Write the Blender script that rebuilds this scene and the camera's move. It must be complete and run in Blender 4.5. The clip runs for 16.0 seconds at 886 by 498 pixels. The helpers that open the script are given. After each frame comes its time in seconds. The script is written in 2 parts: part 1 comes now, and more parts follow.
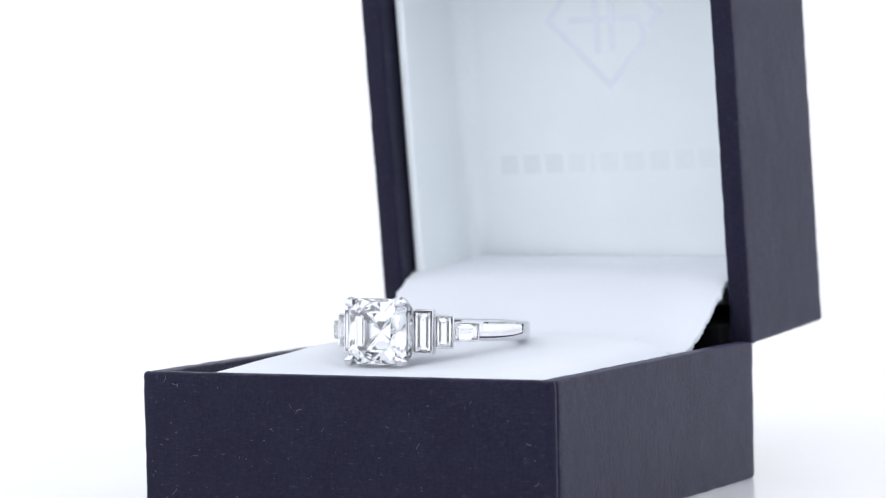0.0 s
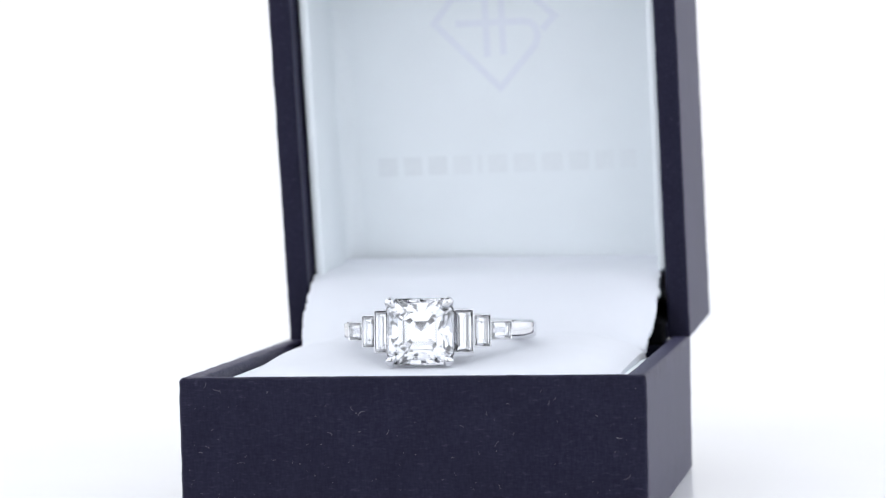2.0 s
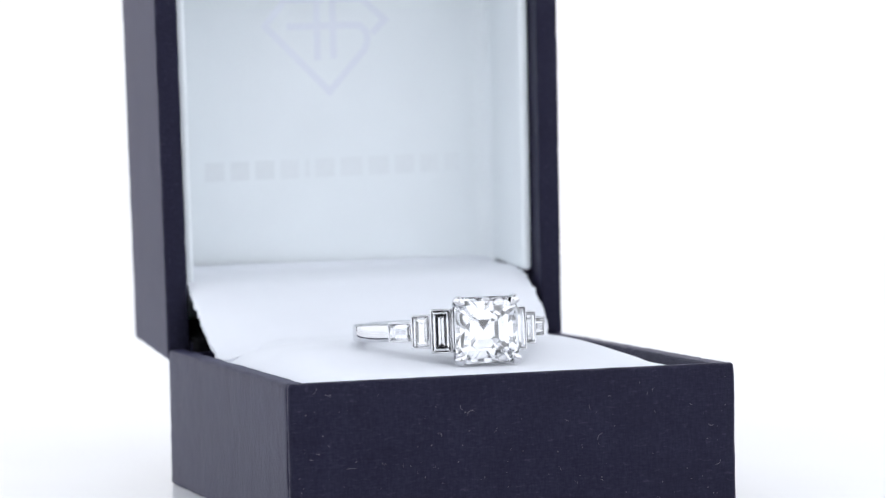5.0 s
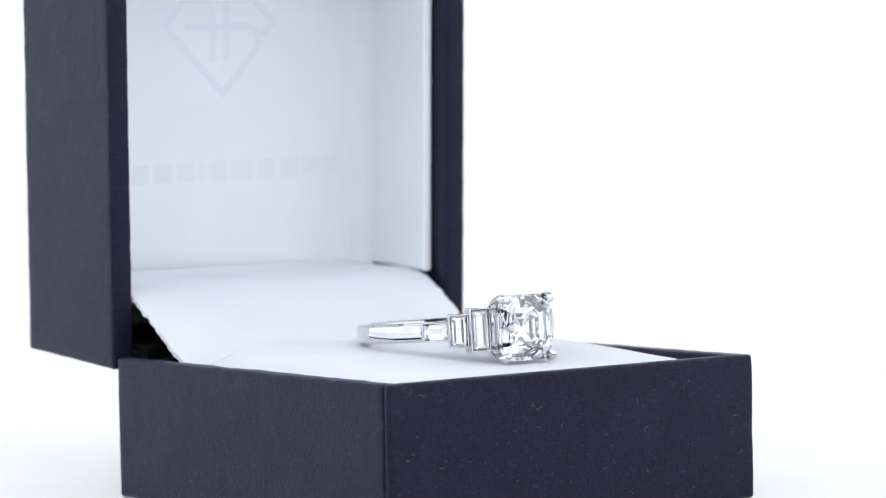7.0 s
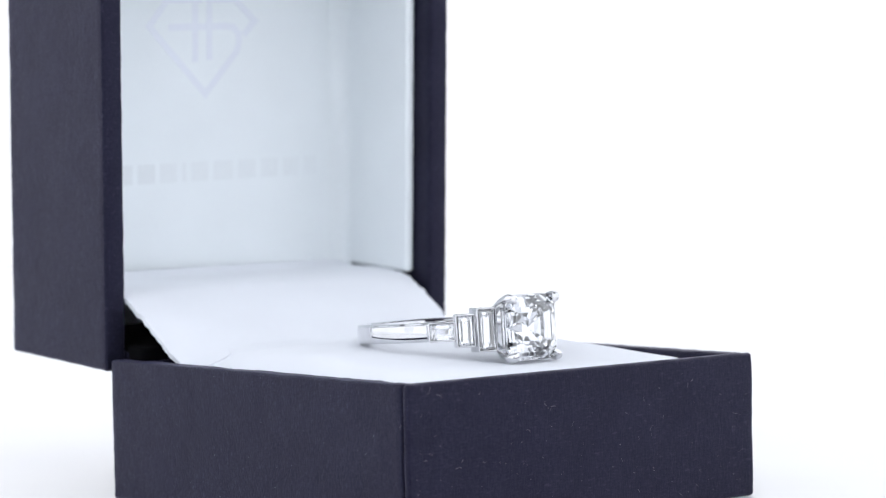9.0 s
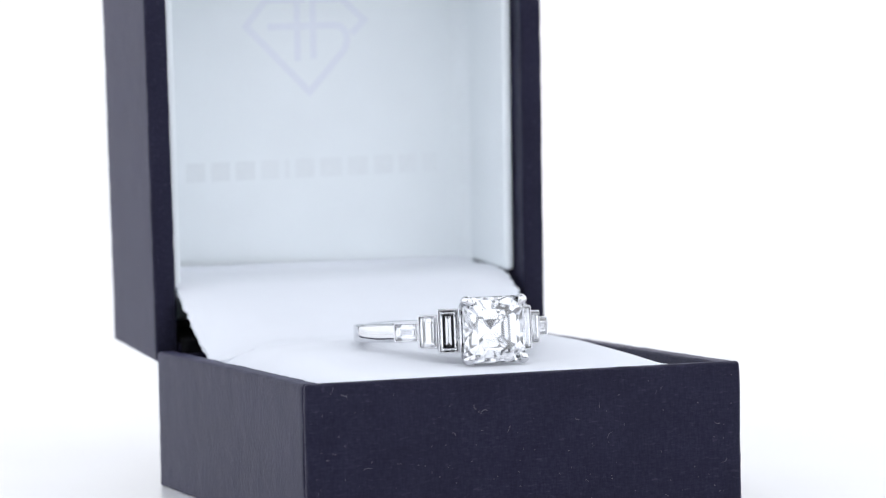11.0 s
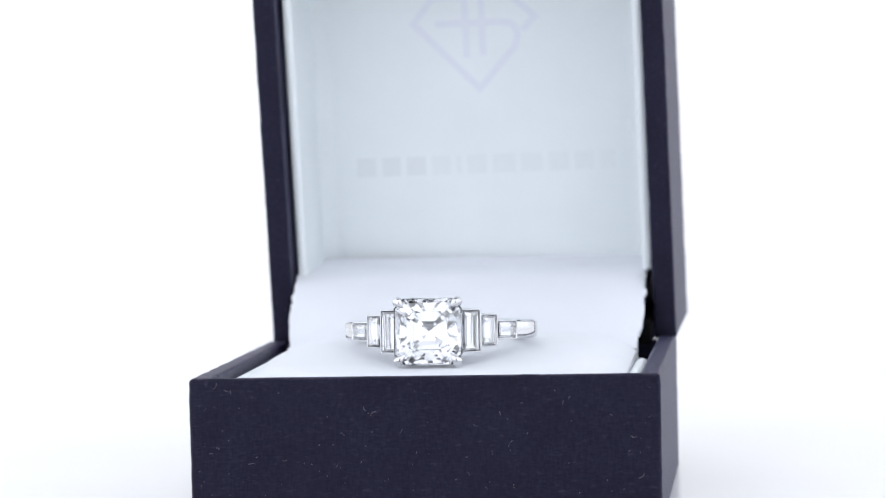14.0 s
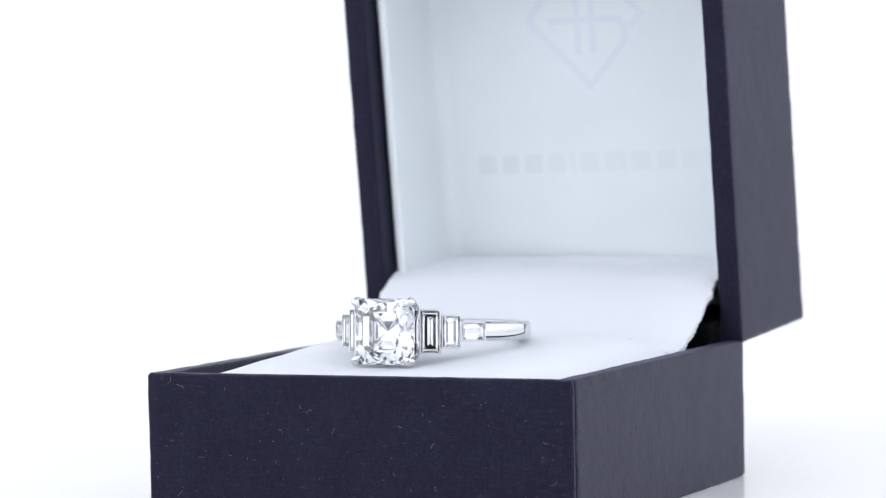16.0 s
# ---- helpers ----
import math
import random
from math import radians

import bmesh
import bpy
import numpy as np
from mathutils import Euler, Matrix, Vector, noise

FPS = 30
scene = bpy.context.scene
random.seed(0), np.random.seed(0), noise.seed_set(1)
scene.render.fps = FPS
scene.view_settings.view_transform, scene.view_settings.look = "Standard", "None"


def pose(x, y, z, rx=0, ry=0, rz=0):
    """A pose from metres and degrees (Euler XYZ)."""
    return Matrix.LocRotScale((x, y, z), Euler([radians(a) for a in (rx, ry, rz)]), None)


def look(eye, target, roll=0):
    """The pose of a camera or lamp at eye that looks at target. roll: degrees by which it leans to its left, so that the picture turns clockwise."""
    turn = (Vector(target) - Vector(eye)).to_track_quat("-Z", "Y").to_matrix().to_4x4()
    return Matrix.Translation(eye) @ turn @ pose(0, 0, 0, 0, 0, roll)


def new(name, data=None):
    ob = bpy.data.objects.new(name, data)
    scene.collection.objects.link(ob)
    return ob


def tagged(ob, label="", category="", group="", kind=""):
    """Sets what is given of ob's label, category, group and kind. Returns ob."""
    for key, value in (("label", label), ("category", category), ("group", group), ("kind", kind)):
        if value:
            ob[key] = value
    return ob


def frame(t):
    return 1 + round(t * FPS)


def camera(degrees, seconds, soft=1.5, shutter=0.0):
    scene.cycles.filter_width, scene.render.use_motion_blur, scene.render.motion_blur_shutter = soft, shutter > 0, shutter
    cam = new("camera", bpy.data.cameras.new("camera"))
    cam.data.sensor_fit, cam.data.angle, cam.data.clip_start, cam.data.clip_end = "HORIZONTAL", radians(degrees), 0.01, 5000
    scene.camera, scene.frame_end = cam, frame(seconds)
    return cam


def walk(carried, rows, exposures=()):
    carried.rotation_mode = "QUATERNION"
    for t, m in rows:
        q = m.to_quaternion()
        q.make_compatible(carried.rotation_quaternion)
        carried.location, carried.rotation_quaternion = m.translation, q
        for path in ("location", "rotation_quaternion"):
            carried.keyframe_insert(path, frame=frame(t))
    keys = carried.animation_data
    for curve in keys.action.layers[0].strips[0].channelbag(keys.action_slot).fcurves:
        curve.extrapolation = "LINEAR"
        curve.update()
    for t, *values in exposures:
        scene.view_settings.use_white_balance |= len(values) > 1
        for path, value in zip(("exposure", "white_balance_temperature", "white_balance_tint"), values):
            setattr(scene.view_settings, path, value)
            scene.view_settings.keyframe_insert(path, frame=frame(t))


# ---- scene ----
# A ring in its open box turns on a white sheet inside an assumed, unseen light tent; the camera stands still.
MM = 0.001
TOP = 16.2          # height of the box base's rim, mm
TURN_RATE = 9.176    # degrees a second

cam = camera(15.91, 16.0, soft=1.2)
EYE = Vector((0.0, -0.35871, 0.04484))
AIM = EYE + Vector((0.00158, 0.99897, -0.04541))
cam.data.dof.use_dof = True
cam.data.dof.focus_distance = 0.345
cam.data.dof.aperture_fstop = 38.0
walk(cam, [(0.0, look(EYE, AIM, -1.23)), (16.0, look(EYE, AIM, -1.23))])

# ---- world and light ----
world = bpy.data.worlds.new("world")
scene.world = world
world.use_nodes = True
world.node_tree.nodes["Background"].inputs["Color"].default_value = (0.80, 0.86, 1.0, 1)
world.node_tree.nodes["Background"].inputs["Strength"].default_value = 0.05
scene.view_settings.exposure = -0.39
scene.cycles.max_bounces = 28
scene.cycles.transmission_bounces = 28
scene.cycles.glossy_bounces = 8


# ---- materials ----
def material(name):
    m = bpy.data.materials.new(name)
    m.use_nodes = True
    n = m.node_tree.nodes
    return m, n, m.node_tree.links, n["Principled BSDF"]


def set_in(node, **values):
    for key, value in values.items():
        node.inputs[key.replace("_", " ")].default_value = value


def noise_node(n, l, scale, detail=4, stretch=None):
    tc = n.new("ShaderNodeTexCoord")
    tex = n.new("ShaderNodeTexNoise")
    set_in(tex, Scale=scale, Detail=detail)
    if stretch:
        mp = n.new("ShaderNodeMapping")
        mp.inputs["Scale"].default_value = stretch
        l.new(tc.outputs["Object"], mp.inputs["Vector"])
        l.new(mp.outputs["Vector"], tex.inputs["Vector"])
    else:
        l.new(tc.outputs["Object"], tex.inputs["Vector"])
    return tex


def ramp_node(n, l, src, lo, hi, c0, c1):
    r = n.new("ShaderNodeValToRGB")
    r.color_ramp.elements[0].position, r.color_ramp.elements[1].position = lo, hi
    r.color_ramp.elements[0].color, r.color_ramp.elements[1].color = (*c0, 1), (*c1, 1)
    l.new(src, r.inputs["Fac"])
    return r


def bump_node(n, l, src, strength, dist, bsdf, chain=None):
    b = n.new("ShaderNodeBump")
    set_in(b, Strength=strength, Distance=dist)
    l.new(src, b.inputs["Height"])
    if chain:
        l.new(chain.outputs["Normal"], b.inputs["Normal"])
    l.new(b.outputs["Normal"], bsdf.inputs["Normal"])
    return b


def linen_paper(name, stretch):
    """Navy-black book-cloth paper: fine threads, pale dust specks, soft sheen."""
    m, n, l, p = material(name)
    threads = noise_node(n, l, 1.0, 3, stretch)
    blot = noise_node(n, l, 170, 5)
    dust = noise_node(n, l, 2600, 1)
    slubs = noise_node(n, l, 0.55, 2, stretch)
    base = ramp_node(n, l, threads.outputs["Fac"], 0.36, 0.66, (0.0070, 0.0073, 0.0134), (0.0120, 0.0124, 0.0224))
    tone = ramp_node(n, l, blot.outputs["Fac"], 0.36, 0.64, (0.84, 0.84, 0.85), (1.13, 1.13, 1.13))
    weft = noise_node(n, l, 1.0, 2, (5200, 5200, 1100) if stretch[2] > 3000 else (1100, 1100, 5200))
    weave = ramp_node(n, l, weft.outputs["Fac"], 0.36, 0.64, (0.80, 0.80, 0.82), (1.2, 1.2, 1.18))
    cross = n.new("ShaderNodeMix")
    cross.data_type, cross.blend_type = "RGBA", "MULTIPLY"
    cross.inputs["Factor"].default_value = 1
    l.new(tone.outputs["Color"], cross.inputs[6])
    l.new(weave.outputs["Color"], cross.inputs[7])
    mul = n.new("ShaderNodeMix")
    mul.data_type, mul.blend_type = "RGBA", "MULTIPLY"
    mul.inputs["Factor"].default_value = 1
    fleck = ramp_node(n, l, slubs.outputs["Fac"], 0.60, 0.74, (0, 0, 0), (0.5, 0.5, 0.5))
    add = n.new("ShaderNodeMix")
    add.data_type = "RGBA"
    l.new(fleck.outputs["Color"], add.inputs["Factor"])
    l.new(base.outputs["Color"], add.inputs[6])
    add.inputs[7].default_value = (0.036, 0.036, 0.058, 1)
    l.new(add.outputs[2], mul.inputs[6])
    l.new(cross.outputs[2], mul.inputs[7])
    speck = ramp_node(n, l, dust.outputs["Fac"], 0.80, 0.84, (0, 0, 0), (1, 1, 1))
    mix = n.new("ShaderNodeMix")
    mix.data_type = "RGBA"
    l.new(speck.outputs["Color"], mix.inputs["Factor"])
    l.new(mul.outputs[2], mix.inputs[6])
    mix.inputs[7].default_value = (0.10, 0.10, 0.13, 1)
    l.new(mix.outputs[2], p.inputs["Base Color"])
    set_in(p, Roughness=0.46)
    p.inputs["Specular IOR Level"].default_value = 0.24
    p.inputs["Specular Tint"].default_value = (0.62, 0.57, 1.0, 1)
    p.inputs["Sheen Weight"].default_value = 0.085
    p.inputs["Sheen Roughness"].default_value = 0.45
    p.inputs["Sheen Tint"].default_value = (0.50, 0.46, 1.0, 1)
    b = bump_node(n, l, threads.outputs["Fac"], 0.45, 0.00009, p)
    b = bump_node(n, l, weft.outputs["Fac"], 0.35, 0.00007, p, b)
    crease = noise_node(n, l, 0.22, 3, stretch)
    b = bump_node(n, l, crease.outputs["Fac"], 0.06, 0.0003, p, b)
    bump_node(n, l, blot.outputs["Fac"], 0.3, 0.0004, p, b)
    return m


PAPER_X = linen_paper("navy_linen_paper_across", (1500, 4600, 4600))
PAPER_Z = linen_paper("navy_linen_paper_upright", (4600, 4600, 2600))


def plain_dark(name, colour, rough):
    m, n, l, p = material(name)
    g = noise_node(n, l, 900, 4)
    r = ramp_node(n, l, g.outputs["Fac"], 0.3, 0.7, tuple(c * 0.75 for c in colour), tuple(c * 1.25 for c in colour))
    l.new(r.outputs["Color"], p.inputs["Base Color"])
    set_in(p, Roughness=rough)
    p.inputs["Specular IOR Level"].default_value = 0.1
    bump_node(n, l, g.outputs["Fac"], 0.3, 0.0001, p)
    return m


HINGE_CLOTH = plain_dark("black_hinge_cloth", (0.004, 0.004, 0.005), 0.95)


def velvet(name, colour, fuzz):
    m, n, l, p = material(name)
    fine = noise_node(n, l, 4200, 3)
    wide = noise_node(n, l, 90, 3)
    r = ramp_node(n, l, wide.outputs["Fac"], 0.3, 0.7, tuple(c * 0.965 for c in colour), colour)
    l.new(r.outputs["Color"], p.inputs["Base Color"])
    set_in(p, Roughness=0.95, Sheen_Weight=fuzz, Sheen_Roughness=0.5)
    p.inputs["Specular IOR Level"].default_value = 0.15
    b = bump_node(n, l, fine.outputs["Fac"], 0.35, 0.00006, p)
    bump_node(n, l, wide.outputs["Fac"], 0.12, 0.0006, p, b)
    return m


VELVET = velvet("white_velvet", (0.805, 0.826, 0.872), 0.15)
SATIN = velvet("white_lining_satin", (0.866, 0.908, 0.928), 0.05)


def ink(name, colour, foil=0.0, rough=0.7):
    m, n, l, p = material(name)
    g = noise_node(n, l, 1500, 3)
    r = ramp_node(n, l, g.outputs["Fac"], 0.3, 0.7, tuple(c * 0.98 for c in colour), colour)
    l.new(r.outputs["Color"], p.inputs["Base Color"])
    set_in(p, Roughness=rough, Metallic=foil)
    return m


LINT = ink("pale_lint", (0.13, 0.13, 0.16))
INK_GREY = ink("pale_grey_print", (0.825, 0.863, 0.884), 0.12, 0.5)
INK_BOLD = ink("grey_print", (0.798, 0.836, 0.857), 0.15, 0.42)
INK_LILAC = ink("pale_lilac_print", (0.80, 0.832, 0.898), 0.16, 0.42)


def platinum():
    m, n, l, p = material("polished_platinum")
    g = noise_node(n, l, 700, 3)
    r = ramp_node(n, l, g.outputs["Fac"], 0.3, 0.7, (0.66, 0.66, 0.675), (0.73, 0.73, 0.745))
    l.new(r.outputs["Color"], p.inputs["Base Color"])
    rr = ramp_node(n, l, g.outputs["Fac"], 0.3, 0.7, (0.03, 0.03, 0.03), (0.07, 0.07, 0.07))
    l.new(rr.outputs["Color"], p.inputs["Roughness"])
    set_in(p, Metallic=1.0)
    return m


PLATINUM = platinum()


def diamond():
    m, n, l, p = material("diamond")
    set_in(p, Base_Color=(0.88, 0.895, 0.92, 1), Roughness=0.0, IOR=2.418, Transmission_Weight=1.0)
    return m


DIAMOND = diamond()


def acrylic():
    m, n, l, p = material("white_acrylic_sheet")
    g = noise_node(n, l, 25, 3)
    r = ramp_node(n, l, g.outputs["Fac"], 0.3, 0.7, (0.90, 0.905, 0.92), (0.925, 0.93, 0.94))
    l.new(r.outputs["Color"], p.inputs["Base Color"])
    set_in(p, Roughness=0.22)
    p.inputs["Specular IOR Level"].default_value = 0.3
    return m


ACRYLIC = acrylic()


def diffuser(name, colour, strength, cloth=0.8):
    """Cloth that emits light, for the backdrop and the added fill panels."""
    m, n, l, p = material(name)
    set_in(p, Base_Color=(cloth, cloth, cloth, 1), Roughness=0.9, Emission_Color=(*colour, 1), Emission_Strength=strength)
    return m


GLOW_BACK = diffuser("glowing_backdrop_cloth", (0.962, 0.966, 1.0), 1.0, 0.3)
GLOW_TOP = diffuser("added_top_glow", (0.895, 0.93, 1.0), 1.22)
GLOW_SIDE = diffuser("added_side_glow", (0.895, 0.93, 1.0), 0.88, 0.75)
GLOW_FRONT = diffuser("added_front_glow", (0.895, 0.93, 1.0), 0.98, 0.7)
# For unseen dark sheets that only give metal and stones dark reflections.
DARK_CLOTH = plain_dark("added_dark_cloth", (0.03, 0.03, 0.035), 0.9)


# ---- mesh helpers ----
def part(name, bm, mat, parent=None, label="", smooth=False, sharp=0.5):
    bmesh.ops.recalc_face_normals(bm, faces=bm.faces)
    for e in bm.edges:
        if len(e.link_faces) == 2 and e.calc_face_angle(0) > sharp:
            e.smooth = False
    me = bpy.data.meshes.new(name)
    bm.to_mesh(me)
    bm.free()
    me.materials.append(mat)
    if smooth:
        for f in me.polygons:
            f.use_smooth = True
    ob = new(name, me)
    if parent:
        ob.parent = parent
    if label:
        ob["label"] = label
    return ob


def slab(x0, x1, y0, y1, z0, z1, bevel=0.0, seg=2, bm=None):
    """A bevelled block, in millimetres."""
    own = bmesh.new()
    r = bmesh.ops.create_cube(own, size=1)
    for v in r["verts"]:
        v.co = Vector(((x0 + x1) / 2 + v.co.x * (x1 - x0), (y0 + y1) / 2 + v.co.y * (y1 - y0), (z0 + z1) / 2 + v.co.z * (z1 - z0))) * MM
    if bevel:
        bmesh.ops.bevel(own, geom=list(own.edges), offset=bevel * MM, segments=seg, profile=0.5, affect="EDGES")
    if bm is None:
        return own
    me = bpy.data.meshes.new("tmp")
    own.to_mesh(me)
    own.free()
    bm.from_mesh(me)
    bpy.data.meshes.remove(me)
    return bm


def rough_panel(x0, x1, y0, y1, z0, z1, bevel, seg, worn=0.05):
    """A paper-wrapped board, its faces and edges slightly uneven, in millimetres."""
    bm = slab(x0, x1, y0, y1, z0, z1, bevel, seg)
    for axis, (a, b) in enumerate(((x0, x1), (y0, y1), (z0, z1))):
        steps = int((b - a) / 1.1)
        for k in range(1, steps):
            co, no = Vector((0, 0, 0)), Vector((0, 0, 0))
            co[axis], no[axis] = (a + (b - a) * k / steps) * MM, 1
            bmesh.ops.bisect_plane(bm, geom=list(bm.verts) + list(bm.edges) + list(bm.faces), plane_co=co, plane_no=no)
    for v in bm.verts:
        q = v.co / MM
        edge = sum(min(abs(c - a), abs(c - b)) < bevel * 1.05 for c, (a, b) in zip(q, ((x0, x1), (y0, y1), (z0, z1))))
        d = noise.noise_vector(q * 0.55) * 0.5 + noise.noise_vector(q * 1.7 + Vector((9, 3, 5))) * 0.5
        v.co += d * worn * (1.0 if edge > 1 else 0.35) * MM
    return bm


def loft(loops, bm=None, close_ends=True):
    """Joins equal loops of points (millimetres) into a faceted body."""
    bm = bm or bmesh.new()
    vs = [[bm.verts.new(Vector(p) * MM) for p in lp] for lp in loops]
    n = len(vs[0])
    for a, b in zip(vs, vs[1:]):
        for i in range(n):
            bm.faces.new((a[i], a[(i + 1) % n], b[(i + 1) % n], b[i]))
    if close_ends:
        bm.faces.new(vs[0])
        bm.faces.new(list(reversed(vs[-1])))
    return bm


def empty(name, m):
    ob = new(name)
    ob.empty_display_size = 0.005
    ob.matrix_basis = m
    return ob


# ---- the setting: white sheet, glowing white backdrop behind, and an added, unseen light tent with glowing panels ----
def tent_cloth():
    m, n, l, p = material("glowing_tent_cloth")
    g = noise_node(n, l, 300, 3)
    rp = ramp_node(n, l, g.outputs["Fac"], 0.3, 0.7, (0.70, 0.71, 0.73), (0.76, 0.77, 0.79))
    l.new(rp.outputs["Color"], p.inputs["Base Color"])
    # Emission added so the unseen tent cloth lights the box.
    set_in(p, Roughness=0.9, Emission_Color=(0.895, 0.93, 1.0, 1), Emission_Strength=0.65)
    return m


GLOW_CLOTH = tent_cloth()
HW, FRONT, BACK, HIGH = 550, -440, 600, 700


def wall(name, dims, mat, label, kind="wall"):
    return tagged(part(name, slab(*dims), mat), label, kind, kind="structure")


wall("ground", (-2000, 2000, -2000, 2000, -12, 0), ACRYLIC, "glossy white acrylic sheet under the box", "ground")
# The backdrop's brightness is its own emission.
wall("wall_back", (-HW, HW, BACK, BACK + 6, -2, HIGH), GLOW_BACK, "bright white backdrop, its brightness emitted")
# Unseen walls and ceiling, added to surround the ring with white light.
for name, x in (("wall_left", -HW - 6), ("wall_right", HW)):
    wall(name, (x, x + 6, FRONT, BACK, -2, HIGH), GLOW_CLOTH, "unseen glowing white wall added beside the box")
wall("ceiling", (-HW, HW, FRONT, BACK, HIGH, HIGH + 6), GLOW_CLOTH, "unseen glowing white ceiling added over the box", "ceiling")
# Unseen dark panel, added overhead to darken reflections.
wall("ceiling_dark_panel", (-270, 270, -160, 250, HIGH - 4, HIGH - 0.5), DARK_CLOTH, "unseen dark panel added overhead for dark reflections", "ceiling")
# Added out of view; the slit is sized for dark facets in the stone.
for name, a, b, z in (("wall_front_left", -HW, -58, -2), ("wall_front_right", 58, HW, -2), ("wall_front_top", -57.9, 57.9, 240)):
    wall(name, (a, b, FRONT - 6, FRONT, z, HIGH), GLOW_CLOTH, "unseen glowing white wall added in front, around a slit")
# Unseen sheet behind the slit, added to be reflected as dark.
wall("backdrop", (-700, 700, -604, -600, -2, 900), DARK_CLOTH, "unseen dark sheet added behind the front slit for dark reflections", "backdrop")
# Unseen fill panels, added to light the cushion, lining and stones.
wall("fill_panel_left", (-HW + 2, -HW + 8, -330, 420, 30, 520), GLOW_SIDE, "unseen glowing white panel added at the side", "light panel")
wall("fill_panel_right", (HW - 8, HW - 2, -330, 420, 30, 520), GLOW_SIDE, "unseen glowing white panel added at the side", "light panel")
wall("fill_panel_top", (-400, 400, -430, -190, HIGH - 8, HIGH - 2), GLOW_TOP, "unseen glowing white panel added overhead", "light panel")
wall("fill_panel_front", (-460, -110, FRONT + 2, FRONT + 8, 4, 560), GLOW_FRONT, "unseen glowing white panel added beside the front slit", "light panel")
wall("fill_panel_front_right", (110, 460, FRONT + 2, FRONT + 8, 4, 560), GLOW_FRONT, "unseen glowing white panel added beside the front slit", "light panel")


# ---- the ring box ----
XL, XR, YF, YB = -24.5, 25.8, -24.1, 30.45
WALL = 2.3


def ring_box():
    box = tagged(empty("ring_box", pose(0, 0, 0)), "open navy-black linen paper ring box with white lining", "ring box")
    base = part("base", slab(XL + WALL, XR - WALL, YF + WALL, YB - WALL, 0, 2.0, 0.1), PAPER_X, box)
    part("front_panel", rough_panel(XL, XR, YF, YF + 1.0, 0, TOP, 0.46, 4, 0.11), PAPER_X, base, smooth=True, sharp=0.3)
    part("inner_front_panel", slab(XL + WALL + 0.02, XR - WALL - 0.02, YF + 1.01, YF + WALL, 0.1, TOP - 0.12, 0.2, 2), PAPER_X, base)
    part("back_panel", slab(XL + WALL, XR - WALL, YB - WALL, YB - 0.05, 0.1, TOP - 0.4, 0.3, 3), PAPER_X, base)
    for x in (XL, XR - WALL):
        inset = 0.04
        part("side_panel", rough_panel(x + inset, x + WALL - inset, YF + 1.08, YB, 0, TOP - 0.06, 0.42, 4, 0.12), PAPER_Z, base, smooth=True, sharp=0.3)
    # white tray round the cushion
    i = WALL + 0.15
    for a in ((XL + i, XL + i + 1.7, YF + i, 9.0), (XR - i - 1.7, XR - i, YF + i, 9.0)):
        part("tray_lining", slab(*a, 2.0, TOP - 1.0, 0.8, 5), SATIN, base, "white cloth tray edge")
    # lid, hinged at the back
    lid = part("lid", slab(-22.3, 22.25, 18.9, 21.05, 0.1, 51.9, 0.2, 2), PAPER_Z, box)
    lid.matrix_basis = pose(0.9 * MM, 30.75 * MM, (TOP - 0.85) * MM, 3.9, -1.05, -2.1)
    part("bottom_panel", slab(-22.25, 22.25, 0.05, 18.85, 0, WALL - 0.4, 0.35, 3), PAPER_X, lid)
    part("top_panel", slab(-22.25, 22.25, 0.05, 18.85, 52 - WALL, 52, 0.35, 3), PAPER_X, lid)
    for s in (-1, 1):
        a, b = sorted((s * 24.9, s * (24.9 - 2.7)))
        side = part("side_panel", rough_panel(a, b, 0, 21.45, 0, 52, 0.4, 4, 0.10), PAPER_Z, lid, smooth=True, sharp=0.3)
        if s < 0:  # the paper side has sprung out a little
            side.matrix_basis = pose(-0.2 * MM, 0, 0, 0, -0.5, 0)
    # white lining: back and sides, set 5 mm in
    part("lining_back", slab(-22.3, 22.0, 17.0, 18.8, WALL + 0.1, 49.6, 0.3, 3), SATIN, lid, "white satin back lining")
    for s in (-1, 1):
        a, b = sorted((s * 22.1, s * 20.9))
        lining = part("lining_side", slab(a, b, 3.0, 17.1, 6.8 if s < 0 else 8.0, 49.6, 0.55, 4), SATIN, lid, "white satin side lining")
        if s < 0:
            lining.matrix_basis = pose(-0.05 * MM, 0, 0, 0, -0.4, 0)
        # the cloth turns the corner in a soft fold
        rad, bend = 2.2, []
        for k in range(9):
            f = math.pi / 2 * k / 8
            bend.append((s * (20.9 - rad + rad * math.cos(f)), 17.0 - rad + rad * math.sin(f)))
        bend.append((s * 21.4, 17.4))
        fold = part("lining_corner", loft([[(x, y, z) for x, y in bend] for z in (WALL + 0.2, 12, 24, 36, 49.5)]), SATIN, lid, smooth=True, sharp=0.9)
        if s < 0:
            fold.matrix_basis = lining.matrix_basis
    part("lining_top", slab(-22.0, 22.0, 3.0, 17.1, 48.4, 49.6, 0.4, 3), SATIN, lid, "white satin top lining")
    # The hinge runs on over the lid floor to blacken the shaded gap.
    part("hinge", slab(-22.0, 22.0, -2.4, 17.2, -0.3, WALL + 0.2, 0.3), HINGE_CLOTH, lid, "black cloth hinge strip, extended to blacken the gap under the flap")
    return box, lid


box, lid = ring_box()


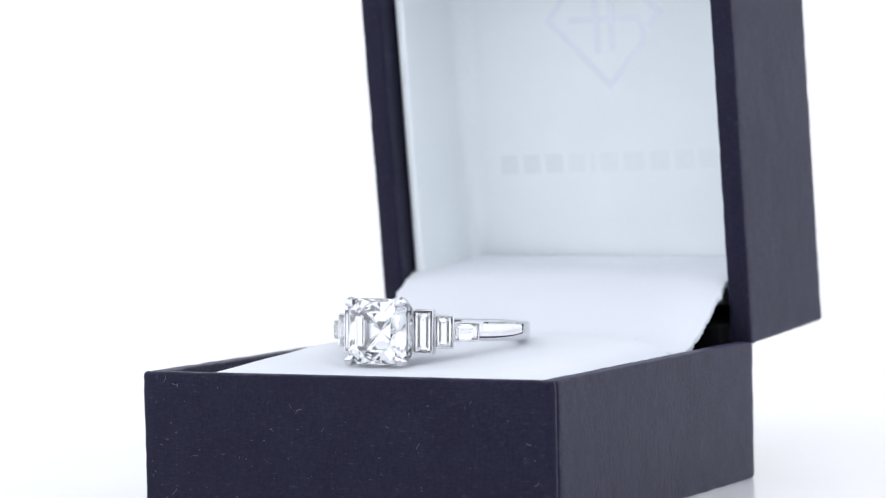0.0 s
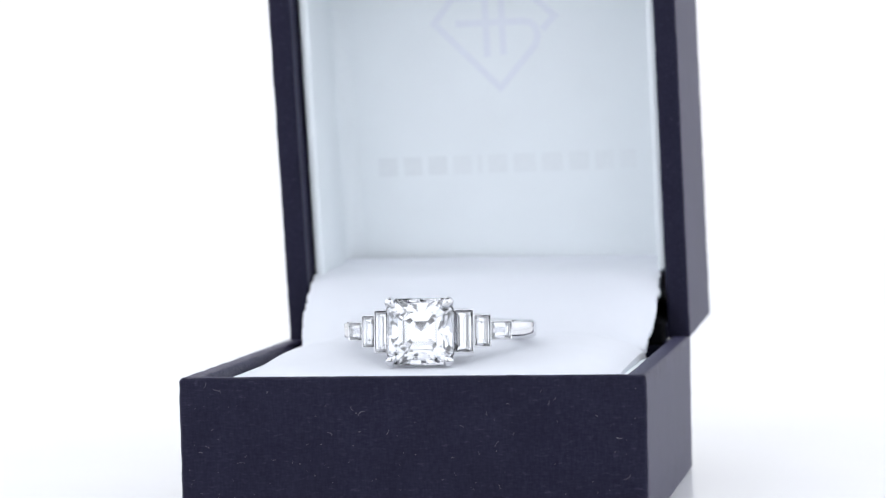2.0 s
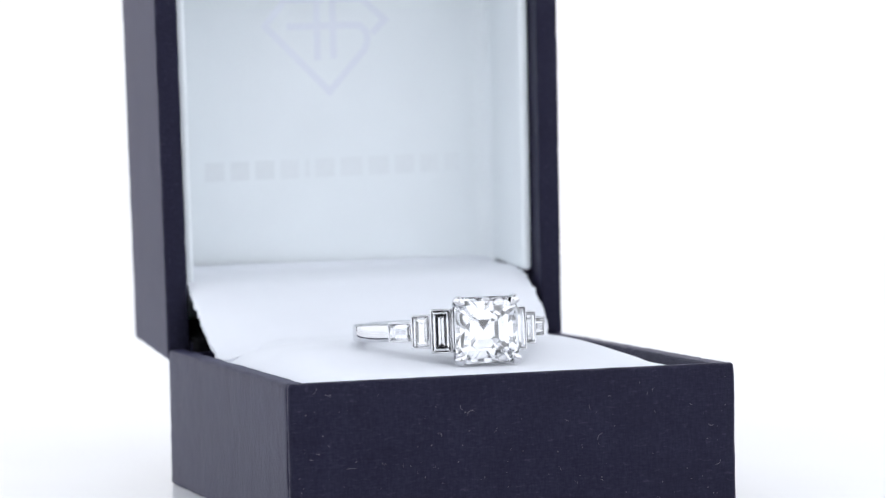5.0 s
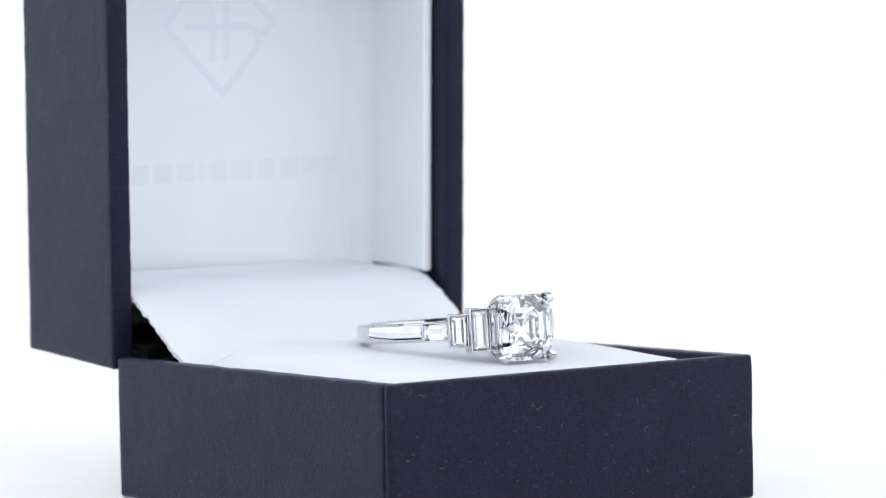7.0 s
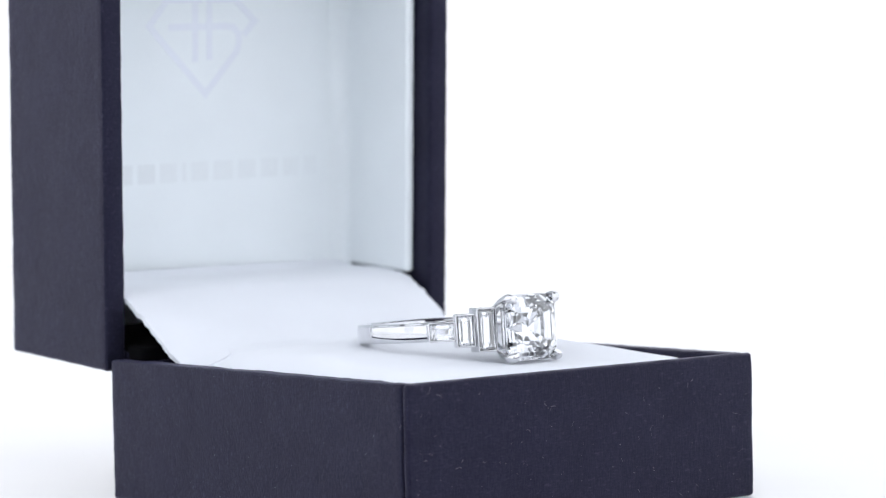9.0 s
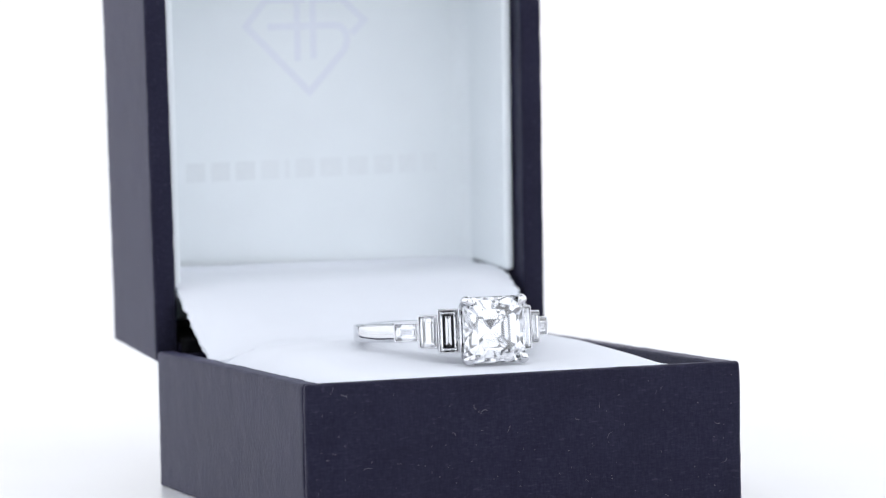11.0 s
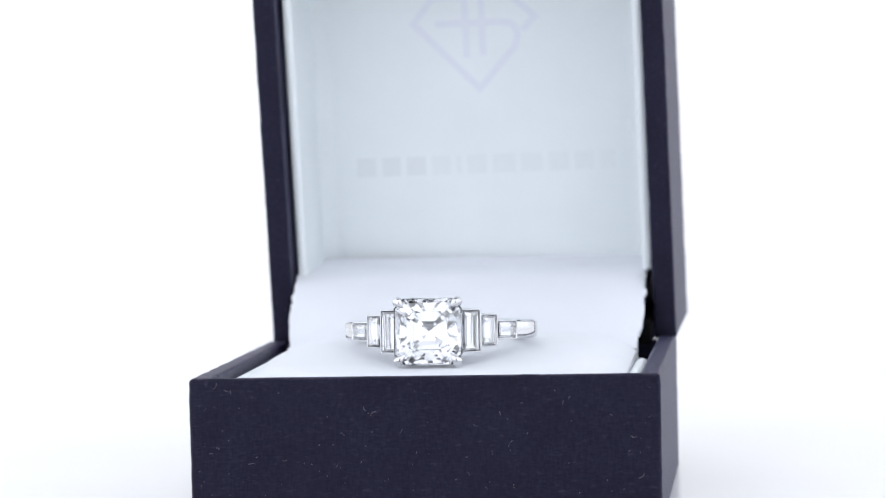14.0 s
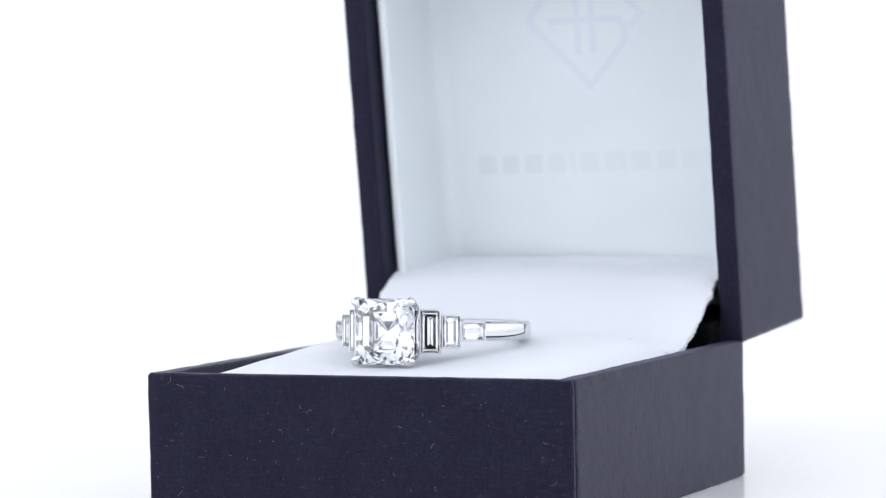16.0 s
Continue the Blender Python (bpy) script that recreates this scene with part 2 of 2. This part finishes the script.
def lint(base):
    """Tiny pale fibres and specks caught on the paper."""
    rng = random.Random(7)
    bm = bmesh.new()
    for k in range(420):
        face = rng.choice(("front", "front", "left", "right", "rim_left", "rim_right") if k < 260 else ("rim_left", "rim_right"))
        u, z = rng.random(), rng.uniform(0.5, TOP - 0.4)
        size = rng.choice((0.08, 0.1, 0.12, 0.2, 0.3, 0.45, 0.8)) * rng.uniform(0.6, 1.3)
        turn, curl = rng.uniform(0, 6.28), rng.uniform(-2.6, 2.6)
        wide = 0.022 if size > 0.15 else 0.045
        pts, p, steps = [], Vector((0, 0)), 5
        for q in range(steps + 1):
            pts.append(p.copy())
            p += Vector((math.cos(turn), math.sin(turn))) * size / steps
            turn += curl / steps
        rows = []
        for q, c in enumerate(pts):
            d = (pts[min(q + 1, steps)] - pts[max(q - 1, 0)]).normalized() * wide * (1 if 0 < q < steps else 0.4)
            line = []
            for off, lift in ((Vector((-d.y, d.x)), 0.0), (Vector((0, 0)), wide * 1.2), (Vector((d.y, -d.x)), 0.0)):
                a, b, h = c.x + off.x, c.y + off.y, lift - 0.005
                if face == "front":
                    w = Vector((XL + 1 + u * (XR - XL - 2) + a, YF - h, z + b))
                elif face == "left":
                    w = Vector((XL + 0.05 - h, YF + 1 + u * (YB - YF - 3) + a, z + b))
                elif face == "rim_left":
                    w = Vector((XL + 0.25 + z / TOP * 1.7 + a * 0.4, YF + 1 + u * (YB - YF - 3) + b * 0.4, TOP - 0.06 + h))
                elif face == "rim_right":
                    w = Vector((XR - 0.25 - z / TOP * 1.7 + a * 0.4, YF + 1 + u * (YB - YF - 3) + b * 0.4, TOP - 0.06 + h))
                else:
                    w = Vector((XR - 0.05 + h, YF + 1 + u * (YB - YF - 3) + a, z + b))
                line.append(bm.verts.new(w * MM))
            rows.append(line)
        for a, b in zip(rows, rows[1:]):
            for i in range(3):
                bm.faces.new((a[i], a[(i + 1) % 3], b[(i + 1) % 3], b[i]))
    tagged(part("lint", bm, LINT, base, "tiny pale lint fibres"), kind="stuff")


lint(next(o for o in box.children if o.name == "base"))


# ---- the cushion ----
PROFILE = [(-21.0, -0.9), (-19.5, -0.1), (-12, 0.35), (0, 0.75), (10, 0.9), (16, 0.75), (20, 0.3), (24, -0.3), (28, -0.6)]


def height_at(y):
    for (a, za), (b, zb) in zip(PROFILE, PROFILE[1:]):
        if y <= b:
            k = (y - a) / (b - a)
            return za + (zb - za) * k
    return PROFILE[-1][1]


def smooth_height(y):
    return sum(height_at(y + d) for d in (-2, -1, 0, 1, 2)) / 5 if y > -17 else height_at(y)


def sheet(x0, x1, y0, y1, nx, ny, top, bottom, ragged=0.0, pinch=0.0):
    """A closed body between two height functions, in millimetres."""
    bm = bmesh.new()
    rows = []
    for fn in (top, bottom):
        grid = []
        for j in range(ny + 1):
            y = y0 + (y1 - y0) * j / ny
            line = []
            for i in range(nx + 1):
                x = x0 + (x1 - x0) * i / nx
                x *= 1 - pinch * min(1.0, max(0.0, (26.5 - y) / 4.5))
                if ragged and i in (0, nx):
                    x += ragged * (noise.noise(Vector((x, y * 1.1, 3.1))) + 0.7 * noise.noise(Vector((x, y * 6.1, 8.1)))) * (1 if i else -1)
                line.append(bm.verts.new(Vector((x, y, fn(x, y))) * MM))
            grid.append(line)
        rows.append(grid)
    t, b = rows
    for j in range(ny):
        for i in range(nx):
            bm.faces.new((t[j][i], t[j][i + 1], t[j + 1][i + 1], t[j + 1][i]))
            bm.faces.new((b[j][i], b[j + 1][i], b[j + 1][i + 1], b[j][i + 1]))
    for j in range(ny):
        bm.faces.new((t[j][0], t[j + 1][0], b[j + 1][0], b[j][0]))
        bm.faces.new((t[j][nx], b[j][nx], b[j + 1][nx], t[j + 1][nx]))
    for i in range(nx):
        bm.faces.new((t[0][i], b[0][i], b[0][i + 1], t[0][i + 1]))
        bm.faces.new((t[ny][i], t[ny][i + 1], b[ny][i + 1], b[ny][i]))
    return bm


def cushion():
    c = tagged(empty("ring_cushion", pose(0, 0, 0.0021)), "plump white velvet cushion holding the ring in its slit", "cushion")
    x0, x1 = -20.6, 21.6

    def edge_drop(x):
        d = min(x - x0, x1 - x)
        return -1.5 * max(0.0, 1 - d / 5.0) ** 2.2

    def top(x, y):
        lump = 0.12 * noise.noise(Vector((x * 0.12, y * 0.12, 0.7)))
        dome = 1.15 * max(0.0, 1 - ((x - 0.5) / 20.5) ** 2) * max(0.0, 1 - ((y - 4) / 17.5) ** 2) ** 1.3
        back = -1.8 * max(0.0, (y - 16) / 7) * max(0.0, (abs(x) - 12) / 9)
        pad = TOP - 2.1 + smooth_height(y) + edge_drop(x) + lump + dome + back
        # the pad runs softly up into the flap behind it
        rise = min(1.0, max(0.0, (y - 13) / 4))
        inner = min(1.0, max(0.0, (19 - abs(x)) / 3))
        lap = flap_top(x, y) - 0.03 - 3 * (1 - rise) - 6 * (1 - inner)
        return max(pad, lap) + max(0.0, 1.6 - abs(pad - lap)) ** 2 / 6.4

    def ramp(rows, y):
        for (a, za), (b, zb) in zip(rows, rows[1:]):
            if y <= b:
                return za + (zb - za) * max(0.0, (y - a) / (b - a))
        return rows[-1][1]

    def soft(rows, y):
        return sum(ramp(rows, y + d) for d in (-1.2, -0.6, 0, 0.6, 1.2)) / 5

    middle = ((17, 0.9), (20, 1.9), (24, 3.6), (28.9, 5.6), (33.7, 7.5), (38, 8.0), (43.5, 8.2), (45.4, 8.5), (46.6, 9.4))
    border = ((17, -0.6), (20.8, -0.6), (22.4, -0.2), (25.1, 2.5), (27.8, 4.5), (32.8, 7.6), (38, 8.3), (43.5, 8.4), (45.4, 8.6), (46.6, 9.4))

    def flap_top(x, y):
        w = min(1.0, max(0.0, (abs(x) - 13.5) / 7.5))
        w = w * w * (3 - 2 * w)
        return TOP - 2.1 + soft(middle, y) * (1 - w) + soft(border, y) * w

    part("pad", sheet(x0, x1, -21.0, 23.4, 60, 64, top, lambda x, y: 0.0), VELVET, c, smooth=False)
    f = part("flap", sheet(-21.3, 22.0, 18.0, 46.5, 56, 190, flap_top, lambda x, y: flap_top(x, y) - 0.6, 0.3, 0.03), VELVET, c, "white velvet flap with frayed edges")
    for ob in c.children:
        for p in ob.data.polygons:
            p.use_smooth = True
    return c


cush = cushion()


# ---- the ring ----
R_OUT, R_IN = 10.7, 9.0


def octagon(hx, hz, cut, y):
    """An oblong with cut corners in the x-z plane, at depth y."""
    return [(hx, y, hz - cut), (hx - cut, y, hz), (cut - hx, y, hz), (-hx, y, hz - cut), (-hx, y, cut - hz), (cut - hx, y, -hz), (hx - cut, y, -hz), (hx, y, cut - hz)]


def step_cut(hx, hz, cut, crown, pavilion):
    """Step-cut stone, table towards -y; crown and pavilion rows are (inset, depth)."""
    loops = [octagon(hx - i, hz - i, max(cut * (1 - i / hx) ** 1.15, 0.008), y) for i, y in crown + pavilion]
    return loft(loops)


def ring():
    r = tagged(empty("engagement_ring", pose(0.36 * MM, -1.72 * MM, (TOP + 3.33) * MM, -3.2)), "polished platinum ring with a square step-cut diamond and baguettes", "ring")
    # shank: flat-sided band with eased edges
    bm = bmesh.new()
    sect = [(R_OUT, -0.78), (R_OUT + 0.03, 0.0), (R_OUT, 0.78), (R_OUT - 0.07, 0.91), (R_OUT - 0.2, 1.01), (R_OUT - 0.42, 1.07), (R_OUT - 0.85, 1.09), (R_IN + 0.42, 1.04), (R_IN + 0.16, 0.93), (R_IN, 0.72),
            (R_IN - 0.06, 0.0), (R_IN, -0.72), (R_IN + 0.16, -0.93), (R_IN + 0.42, -1.04), (R_OUT - 0.85, -1.09), (R_OUT - 0.42, -1.07), (R_OUT - 0.2, -1.01), (R_OUT - 0.07, -0.91)]
    # open under the stone, where the basket bridges it
    n, gap, rings = 116, math.radians(13), []
    for k in range(n + 1):
        a = gap + (2 * math.pi - 2 * gap) * k / n
        rings.append([bm.verts.new(Vector((q * math.sin(a), -q * math.cos(a), z)) * MM) for q, z in sect])
    for a, b in zip(rings, rings[1:]):
        for i in range(len(sect)):
            j = (i + 1) % len(sect)
            bm.faces.new((a[i], a[j], b[j], b[i]))
    bm.faces.new(rings[0])
    bm.faces.new(rings[-1])
    part("shank", bm, PLATINUM, r, smooth=True, sharp=0.3)
    # baguettes in bezels, stepping down on both shoulders
    for s in (-1, 1):
        for ang, dist, hw, hh, depth in ((21.4, 12.35, 1.16, 2.42, 2.6), (32.5, 11.85, 1.08, 1.84, 2.2), (45.3, 11.5, 1.50, 1.08, 1.6)):
            m = Matrix.Rotation(math.radians(s * ang), 4, "Z") @ Matrix.Translation((0, -dist * MM, 0))
            rim = 0.17
            keel = min(min(hw, hh) - rim - 0.06, 0.98 * (dist - R_OUT) - 0.18)
            hull = [octagon(hw, hh, 0.12, depth)]
            hull += [octagon(hw - d, hh - d, 0.1, y) for d, y in ((0.0, 0.12), (0.02, 0.05), (0.06, 0.01), (0.10, 0.0), (0.14, 0.03), (rim, 0.10), (rim + 0.02, depth - 0.15))]
            bz = part("bezel", loft(hull), PLATINUM, r, smooth=True, sharp=0.75)
            bz.matrix_basis = m
            rows = [(0.30, -0.10), (0.15, -0.01), (0.0, 0.12)], [(0.0, 0.16), (0.36 * keel, 0.16 + 0.392 * keel), (0.70 * keel, 0.16 + 0.736 * keel), (keel, 0.16 + 1.012 * keel)]
            st = part("baguette_diamond", step_cut(hw - rim - 0.03, hh - rim - 0.03, 0.05, *rows), DIAMOND, r, "clear rectangular baguette diamond")
            st.matrix_basis = m
    # the square step-cut diamond
    front = -14.6
    stone = part("centre_diamond", step_cut(3.6, 3.6, 1.2, [(1.4, 0.0), (0.933, 0.292), (0.467, 0.631), (0.0, 1.022)], [(0.0, 1.10), (0.8, 2.29), (1.6, 3.24), (3.58, 5.02)]), DIAMOND, r, "large clear square step-cut diamond with cut corners")
    stone.matrix_basis = Matrix.Translation((0, front * MM, 0))
    # basket under the stone
    bm = loft([octagon(3.74, 3.62, 1.1, front + 1.15), octagon(3.70, 3.60, 1.1, front + 1.75), octagon(3.3, 3.3, 0.9, front + 1.75), octagon(3.5, 3.45, 1.0, front + 1.3)], close_ends=False)
    fs = list(bm.verts)
    for i in range(8):
        bm.faces.new((fs[i], fs[(i + 1) % 8], fs[24 + (i + 1) % 8], fs[24 + i]))
    part("gallery_rail", bm, PLATINUM, r)
    bm = loft([octagon(1.9, 2.3, 0.5, front + 5.6), octagon(2.2, 2.4, 0.6, front + 4.5), octagon(1.9, 2.1, 0.6, front + 4.5), octagon(1.6, 2.0, 0.5, front + 5.6)], close_ends=False)
    fs = list(bm.verts)
    for i in range(8):
        bm.faces.new((fs[i], fs[(i + 1) % 8], fs[24 + (i + 1) % 8], fs[24 + i]))
    part("basket", bm, PLATINUM, r)
    # flat polished bars on both shoulders, behind the baguettes
    for s in (-1, 1):
        bm, rows, steps = bmesh.new(), [], 40
        for k in range(steps + 1):
            f = k / steps
            a = math.radians(53.6 + f * 43.4)
            end = min(1.0, min(f, 1 - f) * 34)
            hh = 0.70 + 0.14 * math.sqrt(end)
            q = R_OUT - 0.03 + 0.17 * math.sqrt(end)
            sect2 = [(R_OUT - 0.1, -hh - 0.05), (q - 0.09, -hh), (q - 0.02, -hh + 0.06), (q, -hh + 0.13), (q + 0.012, 0.0), (q, hh - 0.13), (q - 0.02, hh - 0.06), (q - 0.09, hh), (R_OUT - 0.1, hh + 0.05)]
            rows.append([bm.verts.new(Vector((s * d * math.sin(a), -d * math.cos(a), z)) * MM) for d, z in sect2])
        for a, b in zip(rows, rows[1:]):
            for i in range(len(a)):
                j = (i + 1) % len(a)
                bm.faces.new((a[i], a[j], b[j], b[i]))
        bm.faces.new(rows[0])
        bm.faces.new(rows[-1])
        part("shoulder_bar", bm, PLATINUM, r, smooth=True, sharp=0.6)
    for sx in (-1, 1):
        for sz in (-1, 1):
            spine = [((2.0, front + 5.0, 2.1), 0.45), ((2.8, front + 3.2, 2.8), 0.47), ((3.22, front + 1.7, 3.22), 0.52), ((3.33, front + 0.9, 3.33), 0.56), ((3.26, front + 0.45, 3.26), 0.54), ((3.08, front + 0.16, 3.08), 0.44), ((2.86, front + 0.08, 2.86), 0.28), ((2.68, front + 0.18, 2.68), 0.1)]
            loops = []
            for (x, y, z), rad in spine:
                u = Vector((sx, 0, -sz)).normalized()
                w = Vector((sx, 0, sz)).normalized() * 0.75 + Vector((0, -0.45, 0))
                loops.append([tuple(Vector((x * sx, y, z * sz)) + (u * math.cos(q) + w * math.sin(q)) * rad) for q in [2 * math.pi * k / 10 for k in range(10)]])
            part("prong", loft(loops), PLATINUM, r, smooth=True, sharp=1.2)
    return r


ringo = ring()

# ---- print inside the lid: plain bars for the lettering, a plain gem outline ----
def bars():
    x = -16.4
    for k, w in enumerate((2.5, 2.4, 2.5, 2.4, 0.6, 2.5, 2.9, 2.7, 2.6, 2.4, 2.0)):
        part("lettering_bar", slab(x, x + w, 16.97, 17.02, 19.6, 22.0), INK_BOLD if k < 3 else INK_GREY, lid, "pale grey printed bar")
        x += w + 0.78


bars()


def stroke(points, width, lift):
    """A printed line as one thin mitred strip."""
    ps = [Vector((x, 0, z)) for x, z in points]
    bm, rows = bmesh.new(), []
    for i, p in enumerate(ps):
        a = (p - ps[max(i - 1, 0)]).normalized()
        b = (ps[min(i + 1, len(ps) - 1)] - p).normalized()
        d = (a + b).normalized()
        k = Vector((-d.z, 0, d.x)) * width / 2 / max(0.5, d.dot(a if i else b))
        rows.append([bm.verts.new(Vector((q.x, y, q.z)) * MM) for q, y in ((p + k, 16.975 - lift), (p - k, 16.975 - lift), (p - k, 17.02), (p + k, 17.02))])
    for a, b in zip(rows, rows[1:]):
        for i in range(4):
            bm.faces.new((a[i], a[(i + 1) % 4], b[(i + 1) % 4], b[i]))
    bm.faces.new(rows[0])
    bm.faces.new(rows[-1])
    return bm


# a gem outline, open at one side where it curls in, with a bar across two uprights
MARK = (((-0.5, 42.1), (-5.6, 42.1), (-8.2, 38.9), (0, 30.4), (4.7, 35.6), (5.1, 36.8), (4.9, 37.9), (4.2, 38.6), (3.2, 38.75), (-5.4, 38.75)),
        ((-1.5, 34.4), (-1.5, 42.6)), ((0.6, 34.6), (0.6, 42.6)), ((0.2, 42.1), (4.4, 42.1), (7.4, 39.3), (5.7, 37.6)))
for lift, line in enumerate(MARK):
    part("gem_mark", stroke(line, 0.88, 0.006 * lift), INK_LILAC, lid, "pale lilac printed line of a gem mark")


# ---- motion ----
def angle_at(t):
    if t < 8.2:
        return min(-27.87 + TURN_RATE * t, 44.93)
    return min(25.91 - TURN_RATE * (t - 10.5), 44.93)


def motions():
    times = [0.5 * k for k in range(16)] + [7.7, 7.85, 8.0, 8.2, 8.4, 8.5, 8.65] + [0.5 * k for k in range(18, 33)]
    for thing in (box, cush, ringo):
        rest = thing.matrix_basis.copy()
        walk(thing, [(t, pose(0, 0, 0, 0, 0, angle_at(t)) @ rest) for t in times])


motions()
